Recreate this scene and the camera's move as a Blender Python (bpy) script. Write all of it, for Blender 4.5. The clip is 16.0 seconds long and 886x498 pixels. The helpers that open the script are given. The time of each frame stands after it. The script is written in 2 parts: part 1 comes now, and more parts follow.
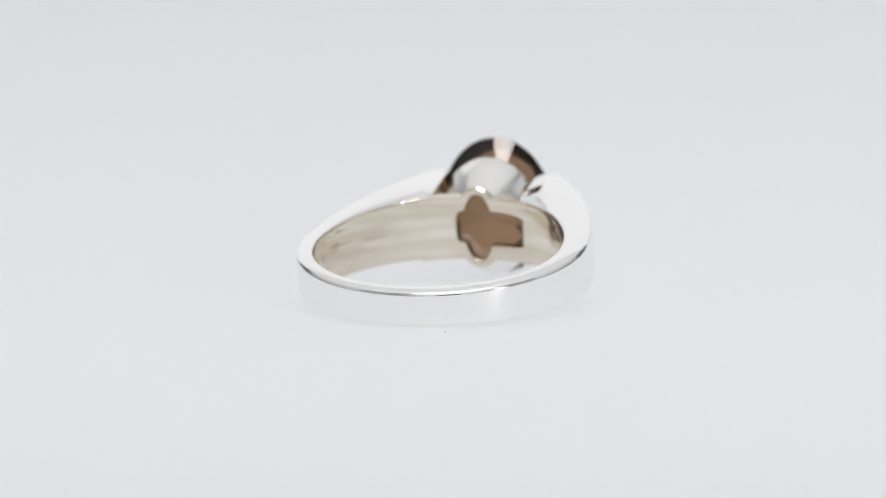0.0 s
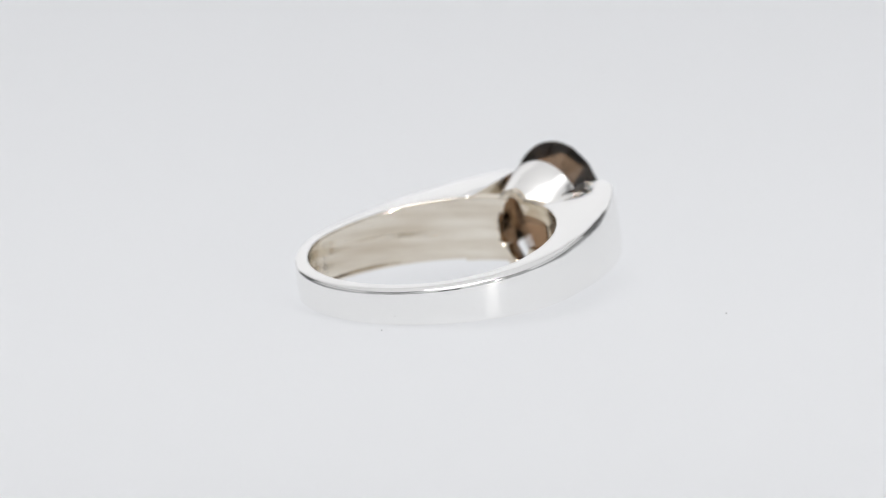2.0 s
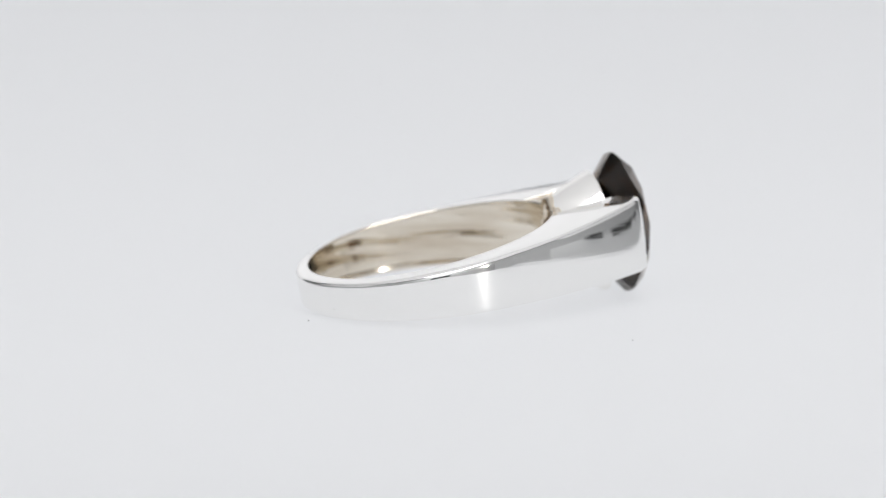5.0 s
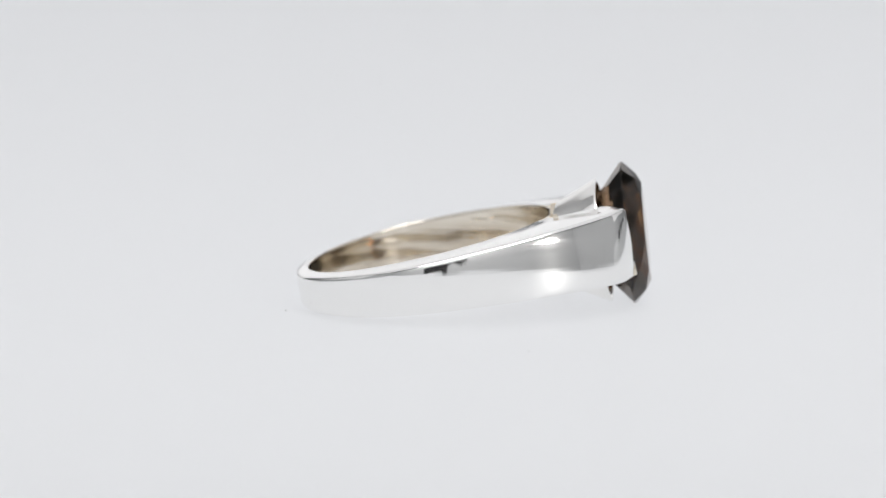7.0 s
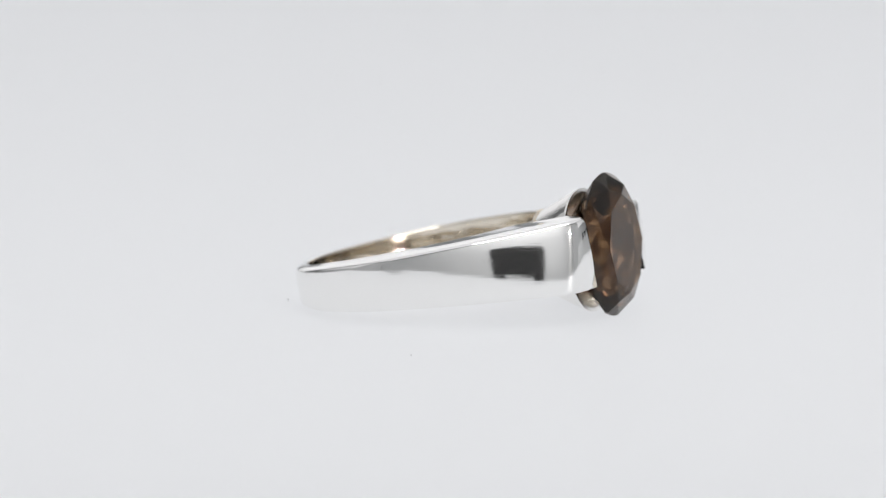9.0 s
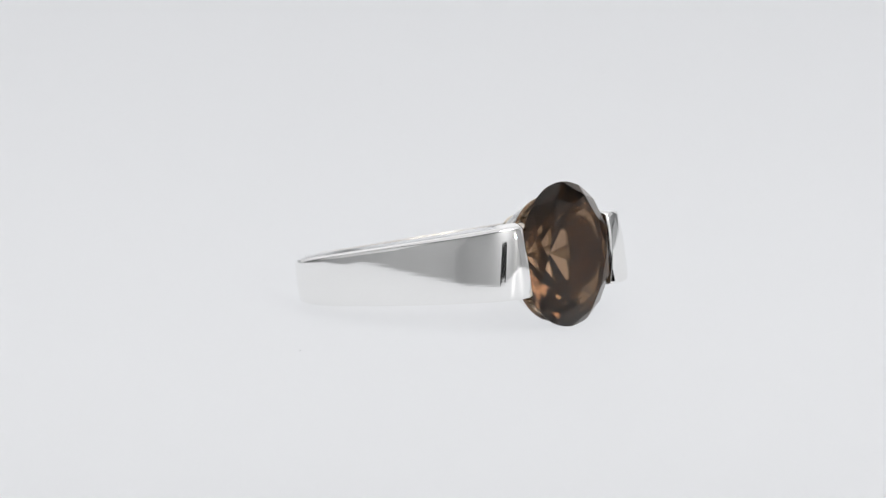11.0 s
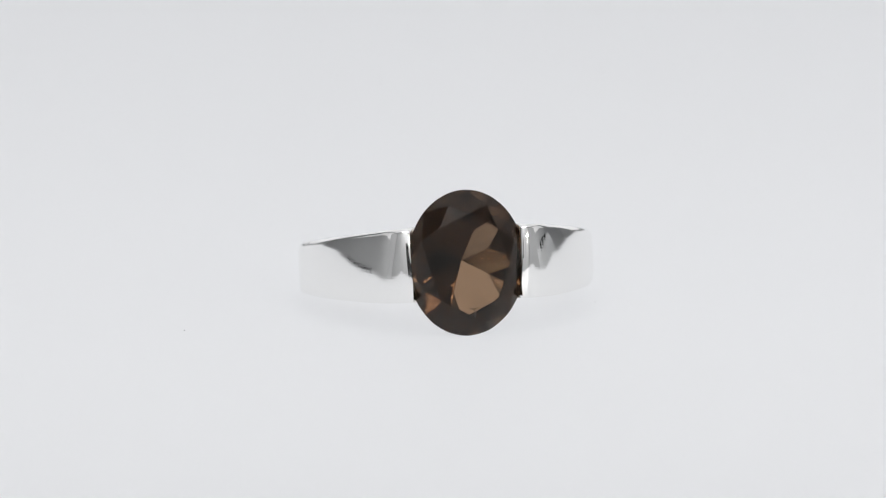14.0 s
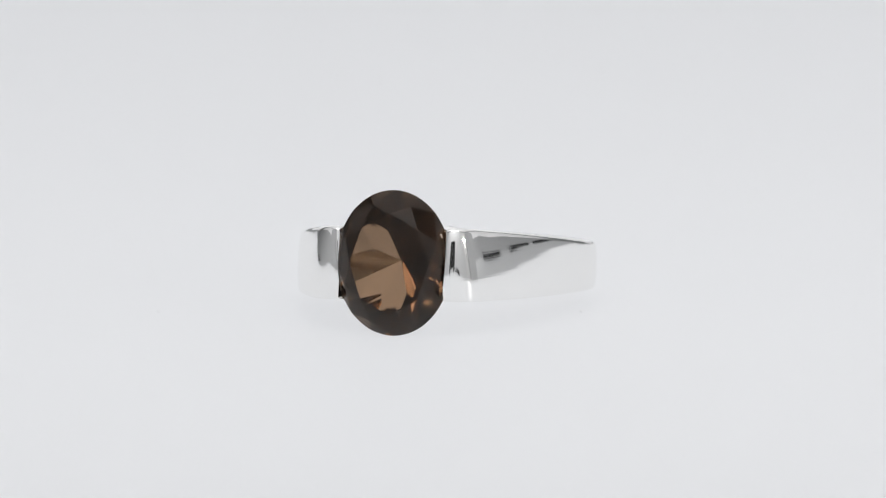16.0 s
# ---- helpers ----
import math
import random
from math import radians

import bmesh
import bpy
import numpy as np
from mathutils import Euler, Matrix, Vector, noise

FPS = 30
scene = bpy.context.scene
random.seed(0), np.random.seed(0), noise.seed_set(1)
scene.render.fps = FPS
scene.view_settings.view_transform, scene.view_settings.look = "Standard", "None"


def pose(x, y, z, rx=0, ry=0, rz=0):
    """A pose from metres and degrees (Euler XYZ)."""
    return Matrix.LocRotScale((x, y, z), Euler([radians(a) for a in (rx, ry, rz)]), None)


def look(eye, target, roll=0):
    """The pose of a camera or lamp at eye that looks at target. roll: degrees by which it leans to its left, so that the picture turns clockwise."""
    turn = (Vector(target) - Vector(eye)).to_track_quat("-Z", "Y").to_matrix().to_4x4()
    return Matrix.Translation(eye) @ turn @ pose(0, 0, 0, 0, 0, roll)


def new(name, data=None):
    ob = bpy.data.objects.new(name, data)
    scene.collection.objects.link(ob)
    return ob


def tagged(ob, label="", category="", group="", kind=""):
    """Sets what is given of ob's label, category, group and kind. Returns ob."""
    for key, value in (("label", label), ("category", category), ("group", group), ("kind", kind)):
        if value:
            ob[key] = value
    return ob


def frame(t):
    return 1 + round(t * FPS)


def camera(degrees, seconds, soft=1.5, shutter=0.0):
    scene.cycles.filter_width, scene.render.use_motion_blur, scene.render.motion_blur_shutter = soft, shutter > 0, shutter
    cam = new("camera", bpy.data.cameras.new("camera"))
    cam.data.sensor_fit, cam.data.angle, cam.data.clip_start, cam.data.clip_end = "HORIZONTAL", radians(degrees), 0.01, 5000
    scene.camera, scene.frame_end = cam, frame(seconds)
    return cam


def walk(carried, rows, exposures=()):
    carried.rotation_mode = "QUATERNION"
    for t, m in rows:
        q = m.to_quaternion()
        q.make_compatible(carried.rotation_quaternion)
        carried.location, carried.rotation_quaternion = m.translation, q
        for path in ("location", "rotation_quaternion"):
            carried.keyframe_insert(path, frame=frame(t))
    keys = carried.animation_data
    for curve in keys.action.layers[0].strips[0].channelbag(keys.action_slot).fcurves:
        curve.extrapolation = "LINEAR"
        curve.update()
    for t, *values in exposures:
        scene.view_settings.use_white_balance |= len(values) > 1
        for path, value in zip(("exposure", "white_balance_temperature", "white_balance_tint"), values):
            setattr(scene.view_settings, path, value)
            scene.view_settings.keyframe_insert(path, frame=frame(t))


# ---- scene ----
MM = 0.001
SECONDS = 16.0
START_TURN, RATE = 17.19, 11.2116          # degrees, degrees per second: the stage under the ring turns evenly

cam = camera(8.41, SECONDS, soft=1.1)
VIEW = look((-0.00025, -0.40871, 0.07157), (-0.00025, 0.0, 0.00377), -1.08)
walk(cam, [(0.0, VIEW), (SECONDS, VIEW)])
cam.data.dof.use_dof, cam.data.dof.focus_distance, cam.data.dof.aperture_fstop = True, 0.402, 38.0

# ---------------------------------------------------------------- light
scene.view_settings.exposure = -0.44

world = bpy.data.worlds.new("studio_dimness")
scene.world = world
world.use_nodes = True
world.node_tree.nodes["Background"].inputs[0].default_value = (0.75, 0.78, 0.82, 1)
world.node_tree.nodes["Background"].inputs[1].default_value = 0.05


def area_lamp(name, eye, target, width, depth, watts, colour):
    data = bpy.data.lights.new(name, "AREA")
    data.shape, data.size, data.size_y, data.energy, data.color = "RECTANGLE", width, depth, watts, colour
    ob = new(name, data)
    ob.matrix_world = look(eye, target)
    return ob


def glow(radiance, width, depth):
    """The watts of an area lamp of that size whose face has that radiance."""
    return radiance * math.pi * width * depth


area_lamp("overhead_softbox", (0.0, 0.18, 0.70), (0.0, 0.18, 0.0), 1.3, 1.2, glow(0.78, 1.3, 1.2), (0.995, 0.99, 1.0))
area_lamp("rear_softbox", (0.0, 0.80, 0.36), (0.0, 0.0, 0.25), 1.2, 0.62, glow(0.97, 1.2, 0.62), (0.995, 0.99, 1.0))
area_lamp("side_softbox", (0.95, 0.10, 0.52), (0.0, 0.05, 0.2), 1.0, 0.5, glow(0.6, 1.0, 0.5), (0.995, 0.99, 1.0))
area_lamp("side_softbox", (-0.95, 0.10, 0.52), (0.0, 0.05, 0.2), 1.0, 0.5, glow(0.5, 1.0, 0.5), (0.995, 0.99, 1.0))
area_lamp("light_box_under_table", (0.0, 0.17, -0.09), (0.0, 0.17, 0.0), 0.58, 0.58, glow(0.575, 0.58, 0.58), (1.0, 0.987, 0.985))
area_lamp("led_lamp", (0.39, -0.535, 0.187), (0.0, 0.0, 0.0), 0.03, 0.03, glow(850.0, 0.03, 0.03), (1.0, 0.98, 0.95)).data.shape = "DISK"
area_lamp("room_lamp", (0.0, -0.75, 1.30), (0.0, -1.6, 0.1), 1.0, 0.4, glow(22.0, 1.0, 0.4), (1.0, 0.99, 0.985))


# ---------------------------------------------------------------- materials
def material(name, colour, rough, metal=0.0, **extra):
    m = bpy.data.materials.new(name)
    m.use_nodes = True
    b = m.node_tree.nodes["Principled BSDF"]
    b.inputs["Base Color"].default_value = (*colour, 1)
    b.inputs["Roughness"].default_value = rough
    b.inputs["Metallic"].default_value = metal
    for key, value in extra.items():
        b.inputs[key.replace("_", " ")].default_value = value
    return m


def grain(m, low, high, scale, detail=4.0, stretch=(1, 1, 1), target="Base Color", bump=0.0, distance=0.00002):
    """Varies the colour or roughness of m by noise, and may add a fine relief."""
    t = m.node_tree
    b = t.nodes["Principled BSDF"]
    co, mp, no, ra = (t.nodes.new("ShaderNode" + k) for k in ("TexCoord", "Mapping", "TexNoise", "ValToRGB"))
    mp.inputs["Scale"].default_value = stretch
    no.inputs["Scale"].default_value, no.inputs["Detail"].default_value = scale, detail
    ra.color_ramp.elements[0].color = (*low, 1)
    ra.color_ramp.elements[1].color = (*high, 1)
    ra.color_ramp.elements[0].position, ra.color_ramp.elements[1].position = 0.3, 0.7
    t.links.new(co.outputs["Object"], mp.inputs["Vector"])
    t.links.new(mp.outputs["Vector"], no.inputs["Vector"])
    t.links.new(no.outputs["Fac"], ra.inputs["Fac"])
    t.links.new(ra.outputs["Color"], b.inputs[target])
    if bump:
        bu = t.nodes.new("ShaderNodeBump")
        bu.inputs["Strength"].default_value, bu.inputs["Distance"].default_value = bump, distance
        t.links.new(no.outputs["Fac"], bu.inputs["Height"])
        t.links.new(bu.outputs["Normal"], b.inputs["Normal"])
    return m


SILVER = grain(material("polished_silver", (0.95, 0.946, 0.934), 0.06, 1.0), (0.02,) * 3, (0.09,) * 3, 170.0,
               stretch=(1, 1, 60), target="Roughness", bump=0.12, distance=0.00001)
BUFFED = grain(material("buffed_silver", (0.94, 0.93, 0.91), 0.2, 1.0), (0.14,) * 3, (0.27,) * 3, 420.0,
               stretch=(1, 1, 6), target="Roughness", bump=0.2, distance=0.00002)


def hairlines(m, share):
    """Fine polishing lines round the band spread a share of the gloss upwards and downwards."""
    t = m.node_tree
    gloss, along, mix = (t.nodes.new("ShaderNode" + k) for k in ("BsdfAnisotropic", "Tangent", "MixShader"))
    along.direction_type, along.axis = "RADIAL", "Z"
    gloss.inputs["Color"].default_value = (0.95, 0.945, 0.93, 1)
    gloss.inputs["Roughness"].default_value, gloss.inputs["Anisotropy"].default_value = 0.36, 0.66
    mix.inputs["Fac"].default_value = share
    t.links.new(along.outputs["Tangent"], gloss.inputs["Tangent"])
    t.links.new(t.nodes["Principled BSDF"].outputs["BSDF"], mix.inputs[1])
    t.links.new(gloss.outputs["BSDF"], mix.inputs[2])
    t.links.new(mix.outputs["Shader"], t.nodes["Material Output"].inputs["Surface"])


hairlines(SILVER, 0.037)
# The brown of the mirrored stone is put into the colour of the inside.
STONE_TINTED_SATIN = grain(material("satin_silver_stone_tinted", (0.80, 0.73, 0.62), 0.13, 1.0), (0.62, 0.54, 0.43), (0.87, 0.82, 0.73), 190.0,
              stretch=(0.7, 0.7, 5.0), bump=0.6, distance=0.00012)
QUARTZ = bpy.data.materials.new("smoky_quartz")
QUARTZ.use_nodes = True
QUARTZ.node_tree.nodes.remove(QUARTZ.node_tree.nodes["Principled BSDF"])
gem_nodes, gem_links = QUARTZ.node_tree.nodes, QUARTZ.node_tree.links
through_gem, inside, polish = (gem_nodes.new("ShaderNodeBsdf" + k) for k in ("Refraction", "Glossy", "Glossy"))
fresnel, slant, power, sheen = (gem_nodes.new("ShaderNode" + k) for k in ("Fresnel", "LayerWeight", "Math", "Math"))
body, coat = gem_nodes.new("ShaderNodeMixShader"), gem_nodes.new("ShaderNodeMixShader")
through_gem.inputs["Color"].default_value = (0.57, 0.455, 0.355, 1)
inside.inputs["Color"].default_value = (0.235, 0.193, 0.16, 1)
polish.inputs["Color"].default_value = (1, 1, 1, 1)
for node in (through_gem, inside, polish):
    node.inputs["Roughness"].default_value = 0.0
through_gem.inputs["IOR"].default_value = fresnel.inputs["IOR"].default_value = 1.545
slant.inputs["Blend"].default_value = 0.5
power.operation, power.inputs[1].default_value = "POWER", 5.0
sheen.operation, sheen.inputs[1].default_value, sheen.inputs[2].default_value = "MULTIPLY_ADD", 0.9, 0.03
gem_links.new(slant.outputs["Facing"], power.inputs[0])
gem_links.new(power.outputs[0], sheen.inputs[0])
gem_links.new(fresnel.outputs[0], body.inputs["Fac"])
gem_links.new(through_gem.outputs[0], body.inputs[1])
gem_links.new(inside.outputs[0], body.inputs[2])
gem_links.new(sheen.outputs[0], coat.inputs["Fac"])
gem_links.new(body.outputs[0], coat.inputs[1])
gem_links.new(polish.outputs[0], coat.inputs[2])
gem_links.new(coat.outputs[0], gem_nodes["Material Output"].inputs["Surface"])


def backlit(m, share):
    """Lets a share of the light through the sheet."""
    t = m.node_tree
    out, b = t.nodes["Material Output"], t.nodes["Principled BSDF"]
    tr, mix = t.nodes.new("ShaderNodeBsdfTranslucent"), t.nodes.new("ShaderNodeMixShader")
    tr.inputs["Color"].default_value = (0.86, 0.87, 0.885, 1)
    mix.inputs["Fac"].default_value = share
    t.links.new(b.outputs["BSDF"], mix.inputs[1])
    t.links.new(tr.outputs["BSDF"], mix.inputs[2])
    t.links.new(mix.outputs["Shader"], out.inputs["Surface"])
    return m


ACRYLIC = grain(material("white_acrylic", (0.80, 0.80, 0.80), 0.5), (0.785, 0.79, 0.80), (0.815, 0.815, 0.82), 14.0)
CARD = grain(material("white_card", (0.82, 0.82, 0.81), 0.7), (0.80, 0.80, 0.79), (0.84, 0.84, 0.83), 20.0)
backlit(ACRYLIC, 0.84)
backlit(CARD, 0.65)
WALL = grain(material("grey_wall_paint", (0.61, 0.617, 0.625), 0.8), (0.585, 0.592, 0.60), (0.635, 0.642, 0.65), 2.0)
DARK = grain(material("black_camera_plastic", (0.008, 0.008, 0.009), 0.8, Specular_IOR_Level=0.15), (0.005,) * 3, (0.011,) * 3, 60.0)
DUST = grain(material("dust", (0.16, 0.15, 0.14), 0.9), (0.08, 0.075, 0.07), (0.26, 0.25, 0.24), 9000.0)


# ---------------------------------------------------------------- mesh helpers
def part(name, bm, mats, parent=None, label="", sharp=30.0, smooth=True):
    me = bpy.data.meshes.new(name)
    bmesh.ops.recalc_face_normals(bm, faces=bm.faces)
    for f in bm.faces:
        f.smooth = smooth
    bm.to_mesh(me)
    bm.free()
    for m in (mats if isinstance(mats, (list, tuple)) else [mats]):
        me.materials.append(m)
    if smooth:
        me.set_sharp_from_angle(angle=radians(sharp))
    ob = new(name, me)
    ob.parent = parent
    return tagged(ob, label)


def box(x0, y0, z0, x1, y1, z1, bevel=0.0, bm=None):
    bm = bm or bmesh.new()
    made = bmesh.ops.create_cube(bm, size=1.0, matrix=Matrix.Translation(((x0 + x1) / 2, (y0 + y1) / 2, (z0 + z1) / 2))
                                 @ Matrix.Diagonal((x1 - x0, y1 - y0, z1 - z0, 1)))
    if bevel:
        edges = {e for v in made["verts"] for e in v.link_edges}
        bmesh.ops.bevel(bm, geom=list(edges), offset=bevel, segments=2, affect="EDGES", profile=0.5)
    return bm


def loft(loops, closed=False, caps=True, bm=None, slot=None):
    """A skin over loops of equally many points; slot(j) gives the material of the strip from point j to j + 1."""
    bm = bm or bmesh.new()
    rings = [[bm.verts.new([c * MM for c in p]) for p in loop] for loop in loops]
    n = len(rings[0])
    for a, b in zip(rings, rings[1:] + rings[:1] if closed else rings[1:]):
        for j in range(n):
            f = bm.faces.new((a[j], a[(j + 1) % n], b[(j + 1) % n], b[j]))
            f.material_index = slot(j) if slot else 0
    if caps and not closed:
        bm.faces.new(rings[0])
        bm.faces.new(list(reversed(rings[-1])))
    return bm


# ---------------------------------------------------------------- the room
sheet = bmesh.new()
bmesh.ops.create_grid(sheet, x_segments=1, y_segments=1, size=1.0, matrix=Matrix.Translation((0, 0.13, 0)) @ Matrix.Diagonal((0.3, 0.3, 1, 1)))
tagged(part("table_top", sheet, ACRYLIC), "white satin acrylic sheet, lit from below",
       "table", kind="structure")
tagged(part("plinth", box(-0.3, -0.17, -0.80, 0.3, 0.43, -0.10), WALL), "plain grey plinth under the acrylic sheet", "plinth", kind="structure")
tagged(part("floor", box(-1.6, -1.6, -0.90, 1.6, 1.6, -0.80), WALL), "plain grey studio floor", "floor", kind="structure")
tagged(part("ceiling", box(-1.6, -1.6, 1.60, 1.6, 1.6, 1.70), WALL), "plain grey studio ceiling", "ceiling", kind="structure")
for name, x0, y0, x1, y1 in (("wall_north", -1.6, 1.6, 1.6, 1.7), ("wall_south", -1.6, -1.7, 1.6, -1.6),
                             ("wall_east", 1.6, -1.7, 1.7, 1.7), ("wall_west", -1.7, -1.7, -1.6, 1.7)):
    tagged(part(name, box(x0, y0, -0.80, x1, y1, 1.60), WALL), "plain grey painted studio wall", "wall", kind="structure")

tagged(part("reflector_card", box(0.301, -0.15, -0.02, 0.305, 0.22, 0.034, 0.001), CARD),
       "low white reflector card standing along the edge of the sheet", "card", kind="structure")
for x, z, y0, y1 in ((0.303, 0.034, -0.06, -0.02), (0.303, 0.034, 0.0, 0.05), (0.303, 0.034, 0.065, 0.13), (-0.306, -0.001, 0.06, 0.14)):
    tagged(part("table_clip", box(x - 0.005, y0, z - 0.004, x + 0.005, y1, z + 0.006, 0.001), DARK),
           "short black clip along the edge of the stage", "clip", kind="structure")

# ---------------------------------------------------------------- the ring


def top_z(u):
    return 4.52 + 0.206 * u + 0.0008 * u * u


def bottom_z(u):
    return 1.13 + 0.1 * u


def lean(u, z):
    """The whole ring leans back a little: higher points lie nearer to its back."""
    return u - 0.178 * (z - (top_z(u) + bottom_z(u)) / 2)


def bore(a):
    """The inside of the shank, an egg that narrows towards the stone; a: 0 at the front, pi at the back."""
    return Vector((-2.0 + (9.65 if math.cos(a) > 0 else 7.28) * math.cos(a), 8.62 * math.sin(a)))


def rind(a):
    """The outside of the shank."""
    return Vector((-0.72 + (10.5 if math.cos(a) > 0 else 9.52) * math.cos(a), 10.15 * math.sin(a)))


def half_plan(count=84):
    """Stations from the back of the shank to a shoulder's tip: outer and inner points (along, across)."""
    rows = []
    turn, bend, tip = radians(76), Vector((12.64, 5.3)), Vector((13.04, 3.74))
    start = rind(turn)
    shoulder, bow = bend, 0.61
    for _ in range(6):                      # the bowed flank runs straight on into the rounded corner
        chord = shoulder - start
        across = chord.orthogonal().normalized()
        across = across if across.x + across.y > 0 else -across
        shoulder = bend - (chord - across * 4 * bow).normalized() * 1.05
    face = bend.lerp(tip, 0.48)
    side = (shoulder - start).orthogonal().normalized()
    if side.x + side.y < 0:
        side = -side
    for i in range(count + 1):
        k = i / count
        if k <= 0.6:
            a = math.pi + (turn - math.pi) * k / 0.6
            outer, inner = rind(a), bore(a)
        elif k <= 0.85:
            s = (k - 0.6) / 0.25
            outer = start.lerp(shoulder, s) + side * bow * 4 * s * (1 - s)
            inner = bore(turn + (radians(22) - turn) * s)
        else:
            s = (k - 0.85) / 0.15
            if s < 0.4:
                g = s / 0.4
                outer = shoulder.lerp(bend, g).lerp(bend.lerp(face, g), g)
            else:
                g = (s - 0.4) / 0.6
                outer = face.lerp(tip, g) + Vector((0.04 * 4 * g * (1 - g), 0))
            knee = bore(radians(22))
            inner = knee.lerp(Vector((11.3, 3.25)), s / 0.7) if s < 0.7 else \
                Vector((11.3, 3.25)).lerp(Vector((12.9, 3.62)), (s - 0.7) / 0.3)
        tilt = 0.055 * max(0.0, min(1.0, (k - 0.6) / 0.2)) ** 1.5
        rows.append((outer, inner, tilt - 0.125 * max(0.0, min(1.0, (k - 0.85) / 0.06))))
    return rows


def section(outer, inner, tilt, mirror, squeeze=1.0):
    """One closed cross-section of the band: crowned outside with rounded edges, flat edges, rippled inside."""
    out = (outer - inner)
    thick = out.length
    out = out.normalized()
    half = (top_z(outer.x) - bottom_z(outer.x)) / 2
    soft = min(0.3, half * 0.3)
    fillet = min(0.24, thick * 0.4)
    edge = min(0.12, thick * 0.3)
    crown = half * half * 0.028 + 0.02
    most = 1 - soft / half
    pts = []
    for v in (-1.0, -0.7, -0.35, 0.0, 0.35, 0.7, 1.0):
        v *= most
        q = outer - out * (crown * v * v + tilt * half * v)
        z = bottom_z(q.x) + (top_z(q.x) - bottom_z(q.x)) * (v + 1) / 2
        pts.append((q, z))

    def corner(upper):
        got = []
        for a in (22, 44, 66, 85):
            rise, inset = math.sin(radians(a)), 1 - math.cos(radians(a))
            q = outer - out * (crown * (most + (1 - most) * rise) ** 2 + fillet * inset + tilt * half * (1 if upper else -1) * (most + (1 - most) * rise))
            drop = soft * (1 - rise)
            got.append((q, top_z(q.x) - drop if upper else bottom_z(q.x) + drop))
        return got
    pts += corner(True)
    lip, mids = inner + out * edge, inner + out * edge * 0.29
    lift = min(0.26, 0.16 * thick)         # the edge faces fall away a little towards the outside
    pts += [(lip, top_z(lip.x) + lift), (mids, top_z(mids.x) + lift - edge * 0.29)]
    high, low = top_z(inner.x) + lift, bottom_z(inner.x) - lift * 0.4
    pts += [(inner, z) for z in (high - edge, high - 1.7 * edge)]
    around = math.atan2(inner.y * mirror, inner.x + 2.0)
    for g in range(1, 12):                  # shallow ripples left by the file, running round the inside
        z = high + (low - high) * g / 12
        wave = 0.03 * math.sin(2.3 * z + 1.1 * math.sin(2 * around)) + 0.018 * math.sin(5.1 * z - 2.0 * math.sin(around + 0.6) + 1.0)
        pts.append((inner + out * (0.05 + wave) * (max(0.0, min(1.0, (abs(inner.y) - 4.1) / 1.6)) if inner.x > 0 else 1.0), z))
    pts += [(inner, z) for z in (low + 1.7 * edge, low + edge)]
    pts += [(mids, bottom_z(mids.x) - lift * 0.4 + edge * 0.29), (lip, bottom_z(lip.x) - lift * 0.4)]
    pts += corner(False)[::-1]
    mid = (top_z(outer.x) + bottom_z(outer.x)) / 2
    return [(mirror * q.y, lean(q.x, z), mid + (z - mid) * squeeze - 0.008 * mirror * q.y) for q, z in pts]


def band_mesh():
    plan = half_plan()
    last = len(plan) - 1

    def close(k):
        """The corners of the tips are rounded."""
        g = max(0.0, (k - 0.93 * last) / (0.07 * last))
        return 1.0 - 0.09 * (1 - math.sqrt(max(0.0, 1 - g * g)))
    loops = [section(*plan[k], 1, close(k)) for k in range(last, -1, -1)] + [section(*plan[k], -1, close(k)) for k in range(1, last + 1)]
    # The inside strips take the satin silver with the painted stone reflection.
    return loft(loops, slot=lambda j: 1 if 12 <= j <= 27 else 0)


def collet_mesh(up):
    """A flared half cone that carries the stone's end; up: 1 or -1."""
    shape = ((7.75, 2.80, 1.86, 2.46, 1.5), (8.4, 3.02, 2.24, 2.66, 1.88), (9.6, 3.44, 2.82, 3.1, 2.48),
             (10.75, 3.84, 3.34, 3.56, 3.04), (10.86, 3.82, 3.32, 3.60, 3.08))
    loops = []
    for i in range(37):
        a = radians(5 + 170 * i / 36) * up

        def at(u, high, wide):
            wide *= 1 + (1 - abs(math.sin(a))) ** 3 * max(0.0, 10.75 - u) / 3
            return (wide * math.cos(a), u - 0.14 * high * math.sin(a), 4.0 + (u - 7.6) * 0.23 + high * math.sin(a) * (1.0 if up > 0 else 1.0 + 0.06 * (u - 7.6)) + up * (0.32 * (1 - abs(math.sin(a))) + 0.36 * max(0.0, 10.75 - u) * (1 - abs(math.sin(a))) ** 3))
        loops.append([at(u, p, q) for u, p, q, _, _ in shape] + [at(u, p, q) for u, _, _, p, q in reversed(shape)])
    return loft(loops)


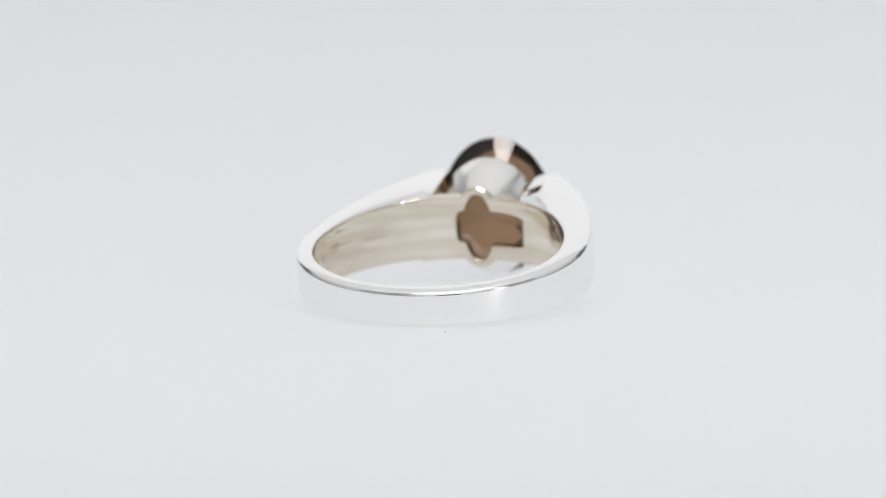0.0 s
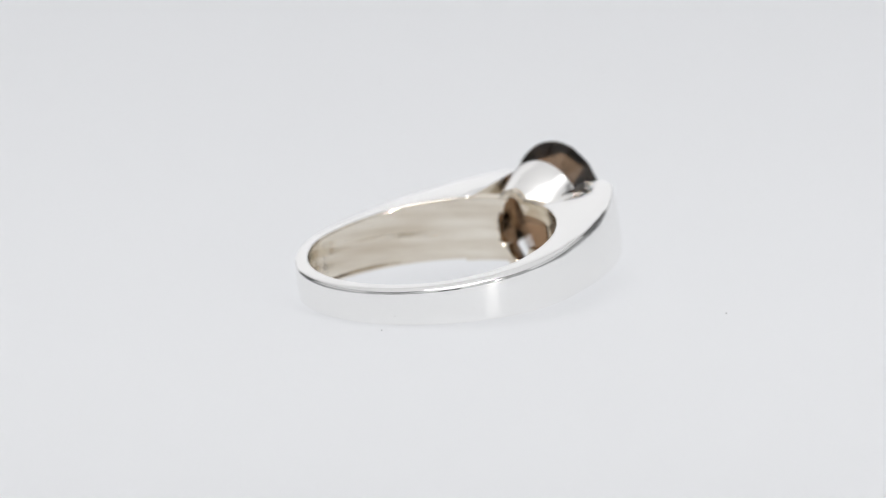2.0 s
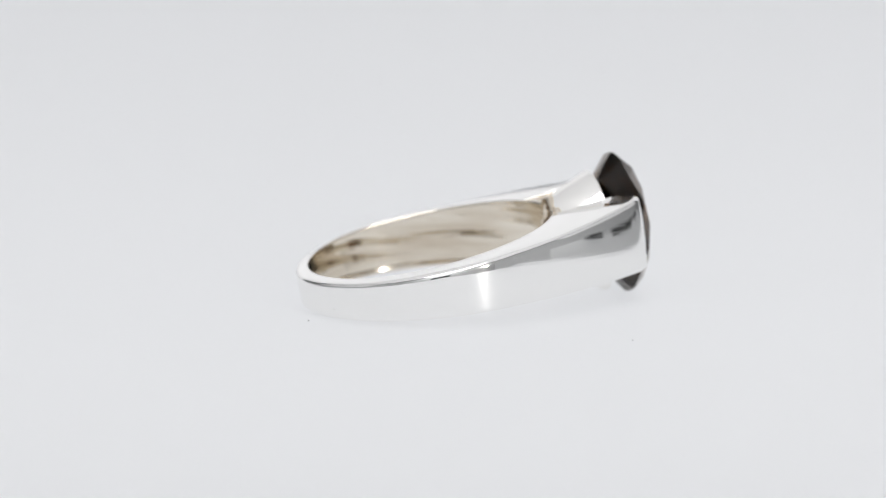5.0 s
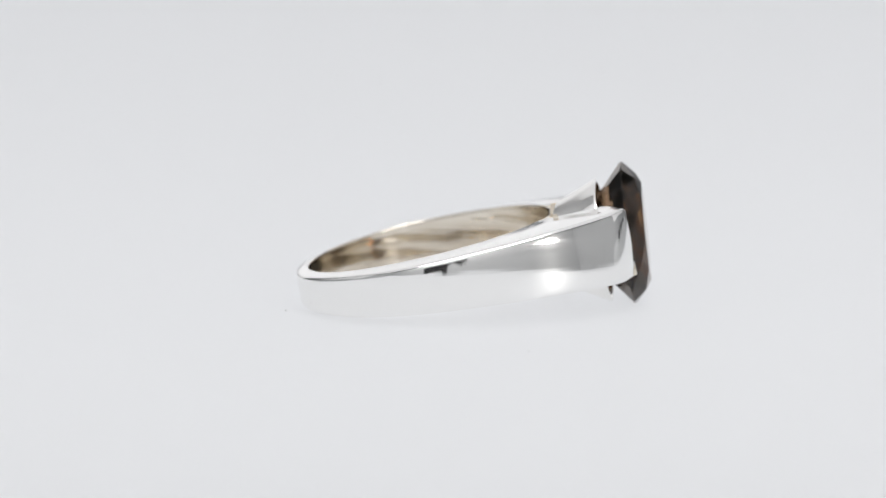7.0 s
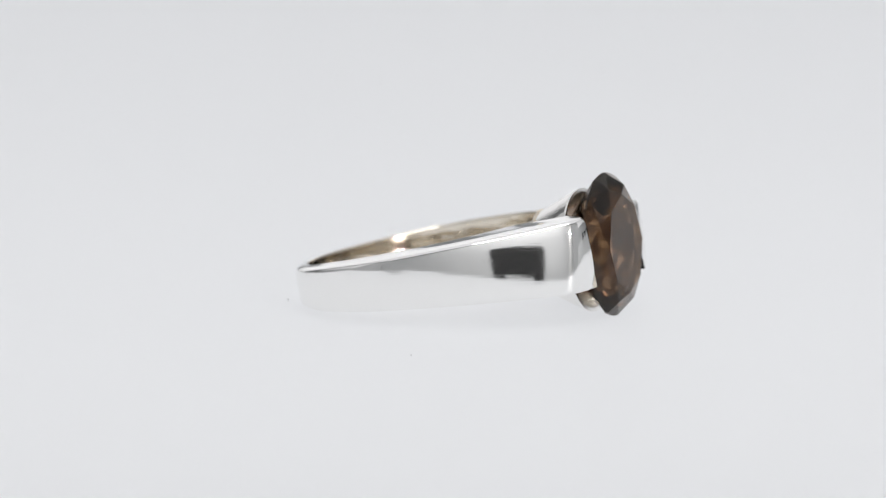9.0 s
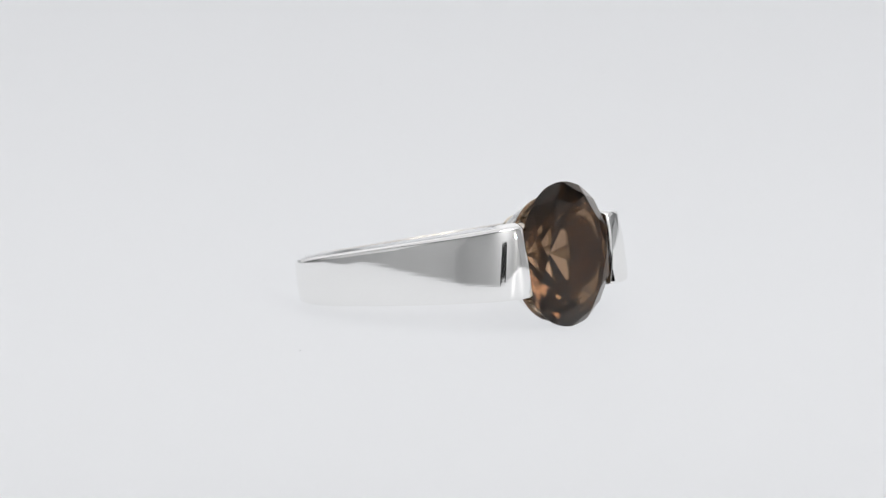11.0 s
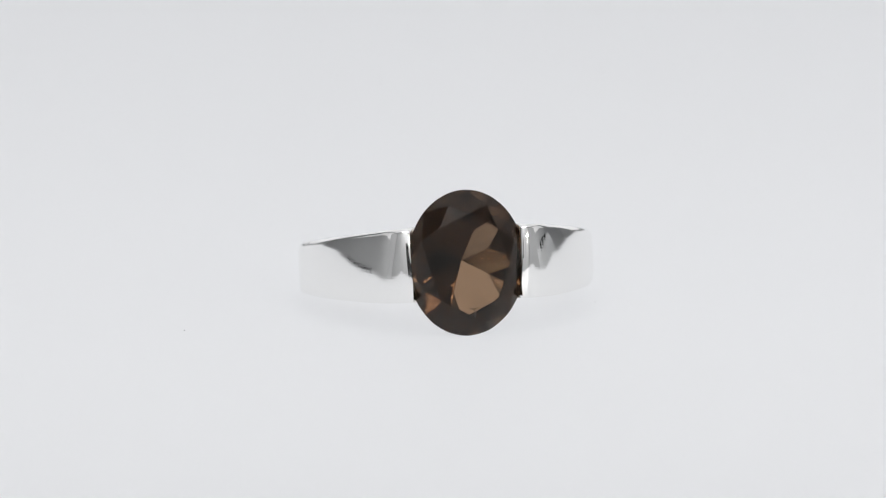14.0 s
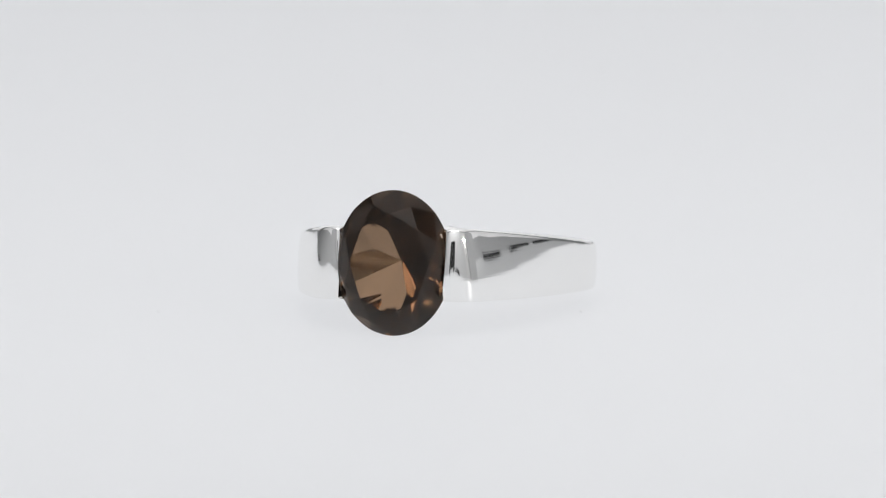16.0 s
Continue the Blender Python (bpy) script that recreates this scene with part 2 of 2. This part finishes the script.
def gallery_mesh():
    """The wall inside the shank under the stone, with rounded ears above and below and a cross-shaped opening."""
    count = 96
    loops = []
    for i in range(count):
        a = 2 * math.pi * i / count
        c, s = math.cos(a), math.sin(a)
        slot = (abs(c / (3.75 if c > 0 else 1.5)) ** 5 + abs(s / 1.2) ** 5) ** -0.2
        hole = max(min(slot, 3.75), 1 / math.hypot(c / 1.05, s / 2.36))
        u = bore(radians(11)).x
        high = (top_z(u) - bottom_z(u)) / 2 + 0.2
        plate = max(1 / max(abs(c) / 3.95, abs(s) / high), 1 / math.hypot(c / 1.85, s / 2.92))

        ear = 0.12 if abs(plate * c) < 3.9 else 0.002

        def put(r, back):
            l, h = r * c, r * s
            base = bore(math.asin(max(-1, min(1, l / 8.62)))).x + back - 0.012
            z = (top_z(base) + bottom_z(base)) / 2 + h
            return (l, lean(base, z), z - 0.008 * l)
        loops.append([*(put(hole + 0.08 + (plate - ear - hole - 0.08) * g, 0.0) for g in (0.0, 0.25, 0.5, 0.75, 1.0)), put(plate, ear), put(plate, 0.6), put(hole, 0.6), put(hole, 0.1)])
    return loft(loops, closed=True)


def gem_mesh():
    """An oval brilliant: table, eight star and bezel facets, girdle facets, eight pavilion mains. Its axis is +y."""
    A, B = 4.88, 3.95                       # half height, half width
    crown, rim, depth = 1.24, 0.22, 3.95
    table, step = 0.69, math.cos(math.pi / 8)

    def ov(k, y, n=16, scale=1.0):
        a = 2 * math.pi * k / n
        return Vector((B * scale * math.sin(a), y, A * scale * math.cos(a)))

    def on_plane(a, b, c, p):
        """p moved along the axis into the plane of a, b and c."""
        n = (b - a).cross(c - a)
        return Vector((p.x, a.y - (n.x * (p.x - a.x) + n.z * (p.z - a.z)) / n.y, p.z))
    bm = bmesh.new()

    def face(*pts):
        bm.faces.new([bm.verts.new(p * MM) for p in pts])
    up, down = rim / 2, -rim / 2
    high = up + (crown - up) * (1 - 0.86 * step) / (1 - table)
    tb = [ov(k, crown, 16, table) for k in range(0, 16, 2)]
    mid = [ov(k, high, 16, 0.86) for k in range(1, 16, 2)]
    pm = [ov(k, down - depth * (1 - 0.46 * step), 16, 0.46) for k in range(1, 16, 2)]
    top = [ov(k, up, 64) for k in range(64)]
    low = [ov(k, down, 64) for k in range(64)]
    culet = Vector((0, down - depth, 0))
    for k in range(8):
        for h in (0, 4):
            i, j = 8 * k + h, (8 * k + h + 4) % 64
            for q in range(1, 4):
                top[i + q] = on_plane(mid[k], top[i], top[j], top[i + q])
                low[i + q] = on_plane(pm[k], low[i], low[j], low[i + q])
    face(*tb)
    for k in range(8):
        face(tb[k], mid[k], tb[(k + 1) % 8])
        face(tb[k], mid[k - 1], top[8 * k], mid[k])
        face(culet, pm[k - 1], low[8 * k], pm[k])
        for h in (0, 4):
            run = [(8 * k + h + q) % 64 for q in range(5)]
            face(mid[k], *(top[i] for i in run))
            face(pm[k], *(low[i] for i in run))
    for j in range(64):
        face(top[j], low[j], low[(j + 1) % 64], top[(j + 1) % 64])
    bmesh.ops.remove_doubles(bm, verts=bm.verts, dist=1e-7)
    bmesh.ops.transform(bm, verts=bm.verts, matrix=Matrix.Translation((0.0, 12.52 * MM, 4.88 * MM)) @ pose(0, 0, 0, 5.2, -1.1, 2.5))
    return bm


ring = tagged(new("ring"), "polished silver ring with an oval smoky quartz, lying on white acrylic", "ring")
part("band", band_mesh(), [SILVER, STONE_TINTED_SATIN], ring, "polished silver band, widening to the shoulders", sharp=50)
for up in (1, -1):
    part("collet", collet_mesh(up), BUFFED, ring, "flared polished silver half cone under the stone")
part("gallery", gallery_mesh(), STONE_TINTED_SATIN, ring, "satin silver gallery wall with a cross-shaped opening, brown stone reflection in its colour")
part("gemstone", gem_mesh(), QUARTZ, ring, "faceted oval brown smoky quartz", smooth=False)


def inclusion_mesh():
    """A tiny three-armed dark feather inside the stone, near its lower end."""
    bm = bmesh.new()
    for turn, size in ((20, 0.34), (150, 0.26), (262, 0.30)):
        a = radians(turn)
        m = Matrix.Translation((-0.4 + 0.5 * size * math.cos(a), 12.75, 1.78 + 0.5 * size * math.sin(a))) @ pose(0, 0, 0, 0, -turn, 0)
        bmesh.ops.create_cube(bm, size=1.0, matrix=m @ Matrix.Diagonal((size, 0.05, 0.045, 1)))
    bmesh.ops.scale(bm, vec=(MM, MM, MM), verts=bm.verts)
    return bm


part("inclusion", inclusion_mesh(), DUST, bpy.data.objects["gemstone"], "tiny dark feather inside the stone", smooth=False)

# ---------------------------------------------------------------- dust on the stage, and the camera's own body
specks = []


def speck(radius, turn, size):
    bm = bmesh.new()
    bmesh.ops.create_icosphere(bm, subdivisions=1, radius=size * MM)
    for v in bm.verts:
        v.co += Vector((random.uniform(-1, 1), random.uniform(-1, 1), random.uniform(-0.5, 0.5))) * size * 0.35 * MM
        v.co.z = v.co.z * 0.6
    low = min(v.co.z for v in bm.verts)
    for v in bm.verts:
        v.co += Vector((radius * math.sin(radians(turn)) * MM, radius * math.cos(radians(turn)) * MM, -low))
    specks.append(tagged(part("dust_speck", bm, DUST), "tiny dark speck of dust on the acrylic", "dust", "specks of dust"))


speck(11.29, 163.8, 0.06)
speck(10.19, -79.2, 0.045)
speck(19.91, 69.0, 0.05)


def photo_camera():
    ob = tagged(new("photo_camera"), "black camera on its stand, mirrored in the silver", "camera")
    bm = box(-0.092, -0.60, 0.008, 0.068, -0.52, 0.137, 0.02)
    box(-0.088, -0.598, -0.035, -0.058, -0.522, 0.06, 0.01, bm)
    box(0.036, -0.598, -0.035, 0.066, -0.522, 0.06, 0.01, bm)
    part("camera_body", bm, DARK, ob)
    bm = bmesh.new()
    bmesh.ops.create_cone(bm, cap_ends=True, segments=32, radius1=0.036, radius2=0.034, depth=0.09,
                          matrix=Matrix.Translation((0, -0.475, 0.0826)) @ pose(0, 0, 0, 80, 0, 0))
    part("lens_barrel", bm, DARK, ob)
    bm = bmesh.new()
    bmesh.ops.create_cone(bm, cap_ends=True, segments=20, radius1=0.03, radius2=0.024, depth=0.78,
                          matrix=Matrix.Translation((-0.013, -0.56, -0.41)))
    part("stand", bm, DARK, ob)


photo_camera()


def motions():
    rows = [(t, pose(0, 0, 0, 0, 0, -(START_TURN + RATE * t))) for t in range(17)]
    walk(ring, rows)
    for ob in specks:
        walk(ob, rows)


motions()
